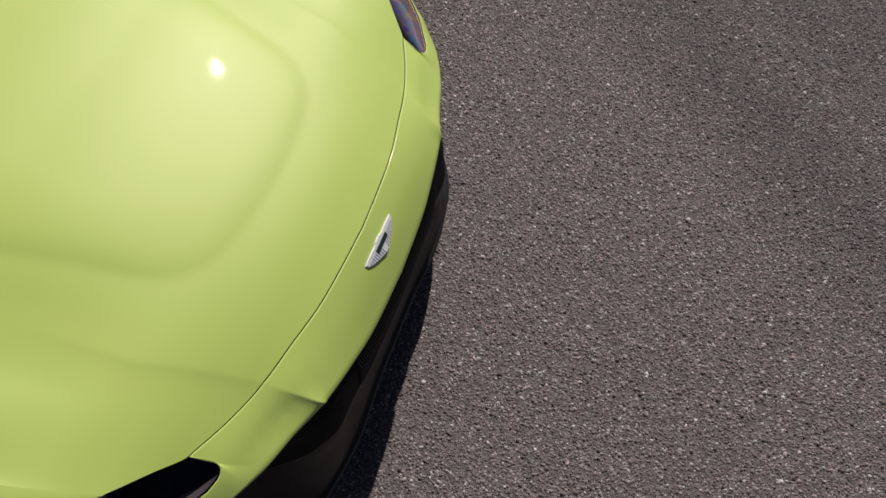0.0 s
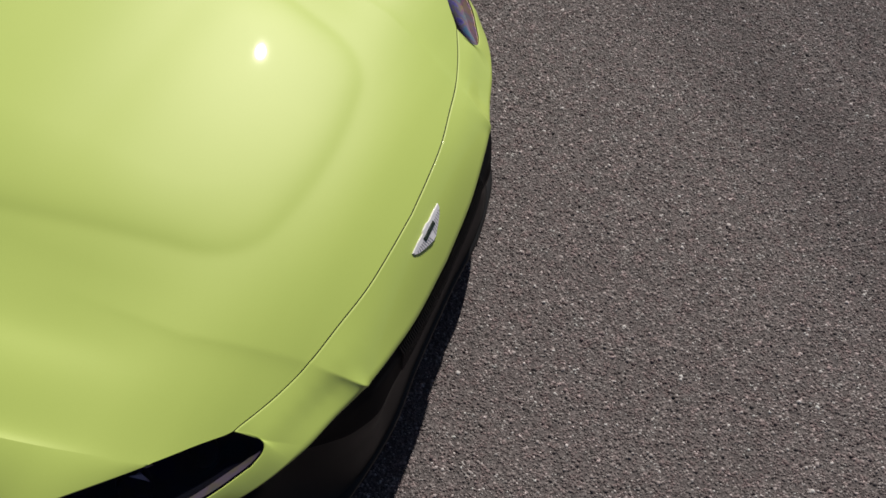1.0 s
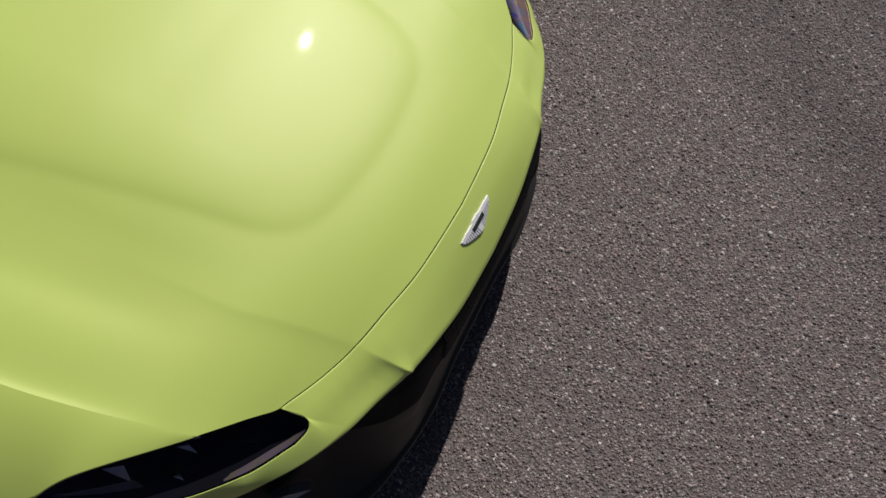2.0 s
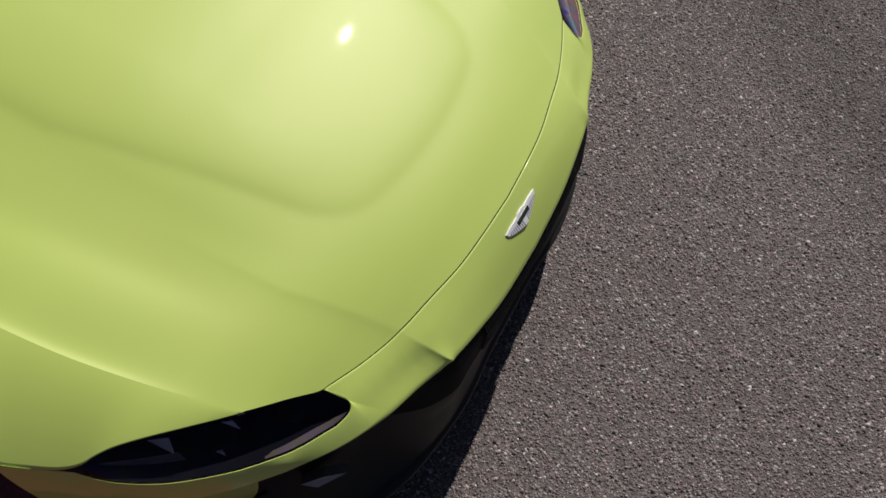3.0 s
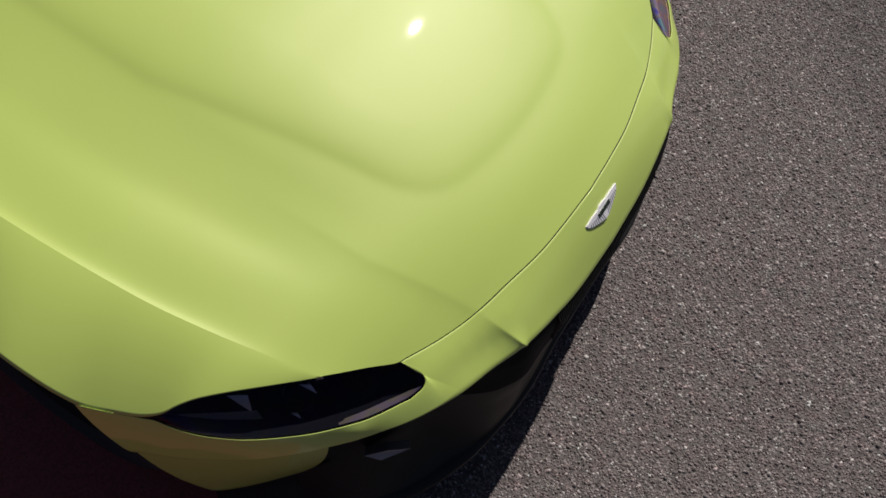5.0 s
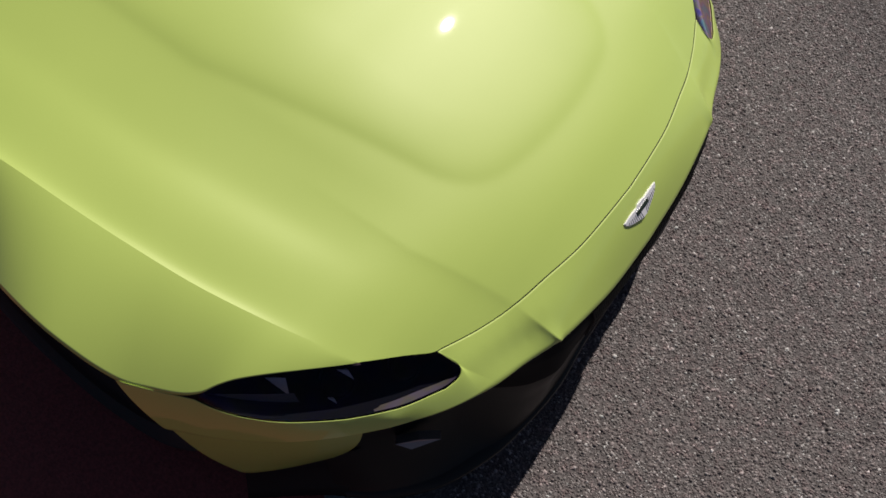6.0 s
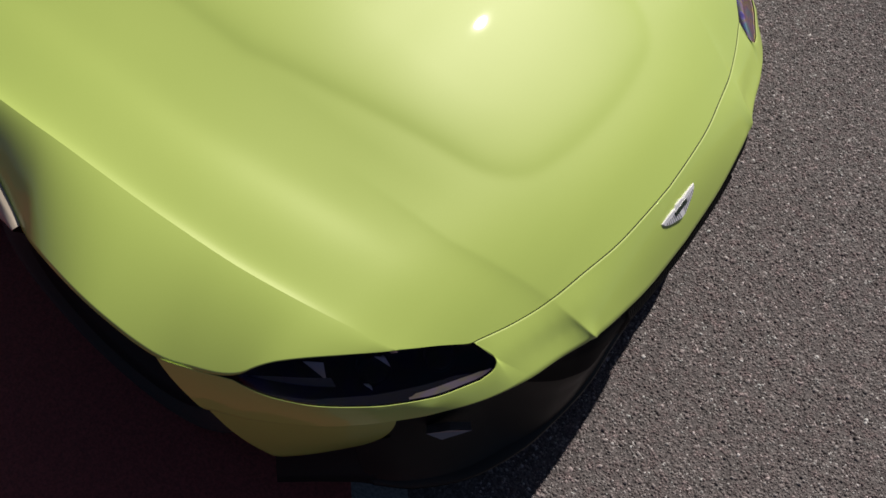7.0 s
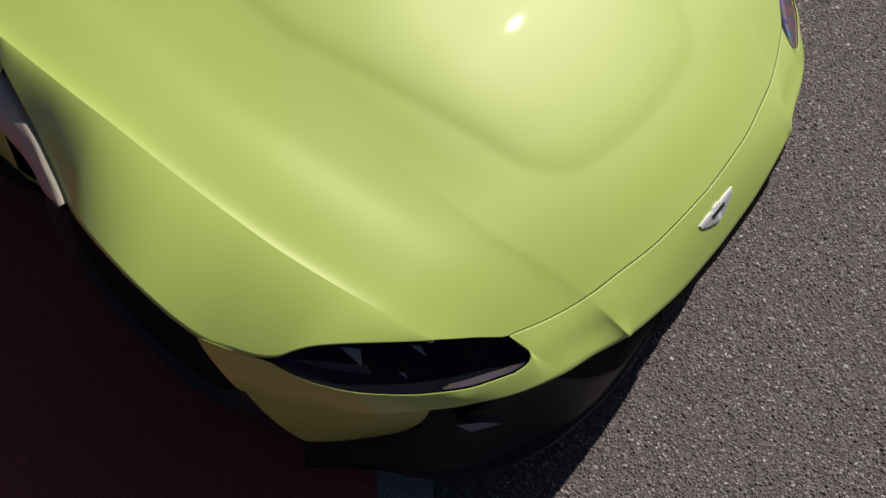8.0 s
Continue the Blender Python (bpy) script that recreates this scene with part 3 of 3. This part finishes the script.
def badge():
    """A winged emblem, plain: a feathered silver plate with a dark bar across its middle."""
    top = new("badge")
    top.parent = car
    c, side = Vector(NOSE[13]) + Vector((0, 0, 0.0005)), Vector((0, 1, 0))
    up = (Vector(NOSE[9]) - Vector(NOSE[17])).normalized()
    out = Vector((up.z, 0, -up.x))

    def at(y, h, d):
        return c + side * y + up * h + out * d - Vector((0.5 * y * y, 0, 0))

    # outline: straight upper edge, stepped feather tips below
    pts = [(-0.0705, 0.010), (-0.045, 0.0125), (-0.018, 0.0125), (-0.010, 0.0155), (0.010, 0.0155), (0.018, 0.0125), (0.045, 0.0125), (0.0705, 0.010)]
    tips = []
    for k in range(8):
        y = 0.066 - k * 0.0078
        h = 0.003 - 0.022 * (k / 7) ** 0.75
        tips += [(y + 0.002, h - 0.0005), (y - 0.0045, h - 0.0035)]
    pts = pts + tips + [(0.0, -0.0215)] + [(-y, h) for y, h in tips[::-1]]
    bm = bmesh.new()
    vs = [[bm.verts.new(at(y * q, h * q, d)) for y, h in pts] for d, q in ((-0.006, 1.0), (0.0025, 1.0), (0.004, 0.97))]
    for a, b in zip(vs[:-1], vs[1:]):
        for i in range(len(pts)):
            j = (i + 1) % len(pts)
            bm.faces.new((a[i], a[j], b[j], b[i]))
    bm.faces.new(vs[2])
    bmesh.ops.triangulate(bm, faces=[f for f in bm.faces if len(f.verts) > 4])
    part("wing_plate", bm, SILVER, top, "silver winged plate", smooth=False)
    # feather grooves
    for k in range(1, 9):
        for sign in (1, -1):
            y = 0.066 - k * 0.0072
            h = 0.001 - 0.021 * (k / 8) ** 0.75
            bm = bmesh.new()
            a, b = at(sign * y, h, 0.0041), at(sign * (y * 0.86 + 0.006), 0.004, 0.0041)
            w = (b - a).cross(out).normalized() * 0.0005
            lo_, hi = [a - w, a + w, b + w, b - w], [p + out * 0.0007 for p in (a - w, a + w, b + w, b - w)]
            v = [bm.verts.new(p) for p in lo_ + hi]
            for f in ((4, 5, 6, 7), (0, 1, 5, 4), (1, 2, 6, 5), (2, 3, 7, 6), (3, 0, 4, 7)):
                bm.faces.new([v[q] for q in f])
            part("feather_line", bm, FEATHER, top, smooth=False)
    bm = bmesh.new()
    bar = [(-0.026, -0.0035), (0.026, -0.0035), (0.026, 0.0065), (-0.026, 0.0065)]
    v = [bm.verts.new(at(y * q, h * q + (1 - q) * 0.0015, d)) for d, q in ((0.003, 1.0), (0.0052, 1.0), (0.006, 0.95)) for y, h in bar]
    for o in (0, 4):
        for i in range(4):
            j = (i + 1) % 4
            bm.faces.new((v[o + i], v[o + j], v[o + 4 + j], v[o + 4 + i]))
    bm.faces.new(v[8:12])
    part("name_bar", bm, DARKGREEN, top, "dark green name bar", smooth=False)


badge()


# ---------------------------------------------------------------- the rest of the car
def tub():
    """Closed dark inside: floor, bulkheads and engine bay, clear of the wheels."""
    # unseen; added to stop light at the panel gaps and under the body
    sec = []
    for x, w, lo_, hi in ((-0.10, 0.44, 0.16, 0.50), (-0.24, 0.50, 0.15, 0.54), (-0.40, 0.54, 0.14, 0.60), (-0.8, 0.56, 0.14, 0.66), (-1.2, 0.70, 0.13, 0.72),
                      (-1.5, 0.80, 0.13, 0.78), (-2.9, 0.80, 0.13, 0.80), (-3.3, 0.58, 0.14, 0.80), (-4.0, 0.58, 0.18, 0.78), (-4.3, 0.55, 0.25, 0.70)):
        sec.append([(x, w, lo_), (x, w, hi), (x, w * 0.5, hi + 0.02), (x, 0, hi + 0.02), (x, -w * 0.5, hi + 0.02), (x, -w, hi), (x, -w, lo_), (x, 0, lo_), (x, w, lo_)])
    bm = bmesh.new()
    vs = grid_mesh(bm, sec)
    bm.faces.new(vs[0][:-1])
    bm.faces.new(vs[-1][:-1])
    part("underbody", bm, BLACK, car, "black underbody", smooth=False)


tub()

def side_panel(sign):
    """Door and rear wing of one side, with the rear wheel's arch left open."""
    bm = bmesh.new()
    rows = []
    for x in np.linspace(-1.193, -4.25, 90):
        u = (-x - 1.2) / 3.05
        half = 0.872 + 0.098 * sstep(0.25, 0.75, u) - 0.16 * sstep(0.86, 1.0, u)
        shoulder = 0.795 + 0.135 * sstep(0.1, 0.75, u)
        r2 = 0.37 ** 2 - (x + 3.50) ** 2
        lowest = 0.16 + 0.10 * sstep(0.9, 1.0, u)
        if r2 > 0:
            lowest = max(lowest, 0.345 + math.sqrt(r2))
        row = []
        for k in np.linspace(0, 1, 14):
            z = lowest + (shoulder - lowest) * k
            full = (z - 0.16) / (shoulder - 0.16)
            y = half - 0.008 * math.cos(full * 5) - 0.075 * full ** 4 - 0.09 * max(0, 1 - full) ** 1.6
            # meets the front wing's end
            wing = float(np.interp(full, [0, 0.28, 0.53, 0.77, 0.87, 1], [0.70, 0.80, 0.868, 0.862, 0.847, 0.786]))
            y += (wing - 0.001 - y) * float(sstep(-1.45, -1.22, x))
            row.append((x, sign * y, z))
        row.append((x, sign * (half - 0.16), shoulder + (0.02 if x < -1.5 else -0.03)))
        rows.append(row)
    grid_mesh(bm, rows)
    part("side_panel", bm, PAINT, car, "lime green door and rear wing")


side_panel(1), side_panel(-1)


def wing_flare(sign):
    """The rolled flare behind the front wheel's arch, its pale reflection painted as grey."""
    inner = curve([(-1.22, 0.806, 0.745), (-1.16, 0.826, 0.744), (-1.09, 0.848, 0.738), (-1.03, 0.867, 0.722), (-0.985, 0.886, 0.708), (-0.91, 0.909, 0.684)], 30)
    outer = curve([(-1.20, 0.870, 0.700), (-1.127, 0.880, 0.684), (-1.07, 0.884, 0.665), (-1.03, 0.892, 0.643), (-1.00, 0.901, 0.625), (-0.918, 0.911, 0.662)], 30)
    bm = bmesh.new()
    rows = [inner + np.array((0, -0.03, -0.01))]
    for t in np.linspace(0, 1, 9):
        p = inner * (1 - t) + outer * t
        p[:, 1] += 0.006 + 0.010 * math.sin(math.pi * t)
        p[:, 2] += 0.004 + 0.006 * math.sin(math.pi * t)
        rows.append(p)
    rows += [outer + np.array((0.0, -0.004, -0.012)), outer + np.array((0.0, -0.03, -0.03))]
    rows = np.array(rows)
    rows[:, :, 1] *= sign
    grid_mesh(bm, rows)
    part("wing_flare", bm, WING_REFLECTION, car, "wing flare behind the front wheel arch, reflection on its paint painted grey")


wing_flare(1), wing_flare(-1)


def cabin():
    stations = [(-1.48, 0.70, 0.86, 0.925), (-1.80, 0.68, 0.90, 1.07), (-2.15, 0.62, 0.92, 1.20), (-2.50, 0.60, 0.93, 1.262), (-2.90, 0.58, 0.94, 1.25), (-3.40, 0.56, 0.95, 1.16),
                (-3.90, 0.60, 0.95, 1.03), (-4.25, 0.66, 0.93, 0.95)]
    sec = []
    for x, w, base, top in stations:
        c = curve([(0.78, base - 0.03), (w + 0.06, base + 0.30 * (top - base)), (w, base + 0.72 * (top - base)), (w - 0.14, top - 0.02), (0, top)], 20)
        sec.append(np.stack([np.full(20, x), c[:, 0], c[:, 1]], 1))
    sec = np.array(sec)
    fine = np.array([curve(sec[:, i], 50) for i in range(20)]).transpose(1, 0, 2)
    for name, a, b, mat, label in (("windscreen", 0, 15, GLASS, "dark windscreen"), ("roof", 15, 32, PAINT, "lime green roof"), ("rear_window", 32, 44, GLASS, "dark rear window"),
                                   ("tail_deck", 44, 50, PAINT, "lime green tail")):
        bm = bmesh.new()
        f = fine[a:b + 1] if b < 50 else fine[a:]
        grid_mesh(bm, np.concatenate([f, mirrored(f)[:, -2::-1]], 1))
        part(name, bm, mat, car, label)
    bm = bmesh.new()
    rows = []
    for x in (-4.25, -4.36, -4.40, -4.38, -4.30):
        z = {-4.25: 0.94, -4.36: 0.86, -4.40: 0.66, -4.38: 0.42, -4.30: 0.24}[x]
        rows.append([(x + 0.25 * (y / 0.8) ** 2, y, z) for y in np.linspace(-0.8, 0.8, 24)])
    grid_mesh(bm, rows)
    part("rear_bumper", bm, PAINT, car, "lime green rear bumper")


cabin()


def wheel(x, y, sign):
    hub = new("wheel")
    hub.parent = car
    hub.location = (x, y * sign, 0.345)

    def ring(name, prof, mat, label):
        bm = bmesh.new()
        rows = []
        for a in np.linspace(0, 2 * math.pi, 49):
            rows.append([(r * math.cos(a), sign * w, r * math.sin(a)) for r, w in prof])
        grid_mesh(bm, rows)
        bmesh.ops.remove_doubles(bm, verts=bm.verts, dist=0.0003)
        return part(name, bm, mat, hub, label)

    ring("tyre", [(0.255, 0.10), (0.275, 0.118), (0.315, 0.122), (0.338, 0.108), (0.345, 0.08), (0.345, -0.08), (0.338, -0.108), (0.31, -0.122), (0.255, -0.1)], RUBBER, "black low tyre")
    ring("rim", [(0.01, 0.06), (0.06, 0.065), (0.09, 0.05), (0.20, 0.062), (0.24, 0.09), (0.258, 0.108), (0.25, 0.07), (0.245, -0.09)], BLACK, "dark alloy rim")


for wx, wy in ((-0.83, 0.745), (-3.50, 0.82)):
    wheel(wx, wy, 1), wheel(wx, wy, -1)


def arch_liner(x, sign):
    def outer(at):
        return 0.925 if at < -2 else float(np.interp(at, [-1.2, -0.95, -0.6, -0.45], [0.80, 0.83, 0.83, 0.80]))

    bm = bmesh.new()
    rows = []
    for a in np.linspace(-0.1, math.pi + 0.1, 30):
        rows.append([(x + 0.375 * math.cos(a), sign * y, 0.335 + 0.355 * math.sin(a)) for y in (outer(x + 0.375 * math.cos(a)), 0.75, 0.56)])
    grid_mesh(bm, rows)
    part("arch_liner", bm, GAP, car, "black wheel arch liner")


for sign in (1, -1):
    arch_liner(-0.83, sign), arch_liner(-3.50, sign)


# ---------------------------------------------------------------- chippings that stand out of the asphalt
def chippings():
    rng = np.random.default_rng(5)
    n = 330000
    x, y = rng.uniform(-0.5, 1.75, n), rng.uniform(-1.0, 2.35, n)
    keep = (x - LINE_AT.x) * LINE_SIDE.x + (y - LINE_AT.y) * LINE_SIDE.y < -0.07
    keep &= (x > -0.06) | (y > 0.6)
    keep &= (y > 0.55 * x - 0.75) & (x < 1.32) & (y < 2.1)
    x, y = x[keep], y[keep]
    n = len(x)
    r = np.clip(rng.lognormal(-5.75, 0.36, n), 0.0014, 0.0085)
    h = r * rng.uniform(0.35, 0.75, n)
    k = 4
    a = rng.uniform(0, 2 * np.pi, n)[:, None] + np.arange(k)[None] * (2 * np.pi / k) + rng.uniform(-0.3, 0.3, (n, k))
    rr = r[:, None] * rng.uniform(0.7, 1.25, (n, k))
    st = rng.uniform(0.65, 1.0, n)[:, None]
    low = np.stack([x[:, None] + rr * np.cos(a), y[:, None] + rr * np.sin(a) * st, np.full((n, k), -0.001)], -1)
    q = rng.uniform(0.45, 0.75, (n, k))
    tilt = rng.uniform(-0.6, 0.6, (n, 2))
    tx, ty = rr * q * np.cos(a), rr * q * np.sin(a) * st
    top = np.stack([x[:, None] + tx, y[:, None] + ty, h[:, None] + tx * tilt[:, :1] + ty * tilt[:, 1:]], -1)
    verts = np.concatenate([low, top], 1).reshape(-1, 3)
    base = (np.arange(n) * 2 * k)[:, None]
    i = np.arange(k)
    j = (i + 1) % k
    quads = np.stack([base + i, base + j, base + k + j, base + k + i], -1).reshape(-1, 4)
    caps = base + k + i[None]
    me = bpy.data.meshes.new("chippings")
    me.vertices.add(len(verts))
    me.vertices.foreach_set("co", verts.ravel())
    loops = np.concatenate([quads.ravel(), caps.ravel()])
    me.loops.add(len(loops))
    me.loops.foreach_set("vertex_index", loops.astype(np.int32))
    sizes = np.concatenate([np.full(len(quads), 4), np.full(n, k)])
    starts = np.concatenate([[0], np.cumsum(sizes)[:-1]])
    me.polygons.add(len(sizes))
    me.polygons.foreach_set("loop_start", starts.astype(np.int32))
    me.update(calc_edges=True)
    me.materials.append(CHIPS)
    return tagged(new("asphalt_chippings", me), "grey stone chippings set in the asphalt surface", "chippings", kind="stuff")


chippings()
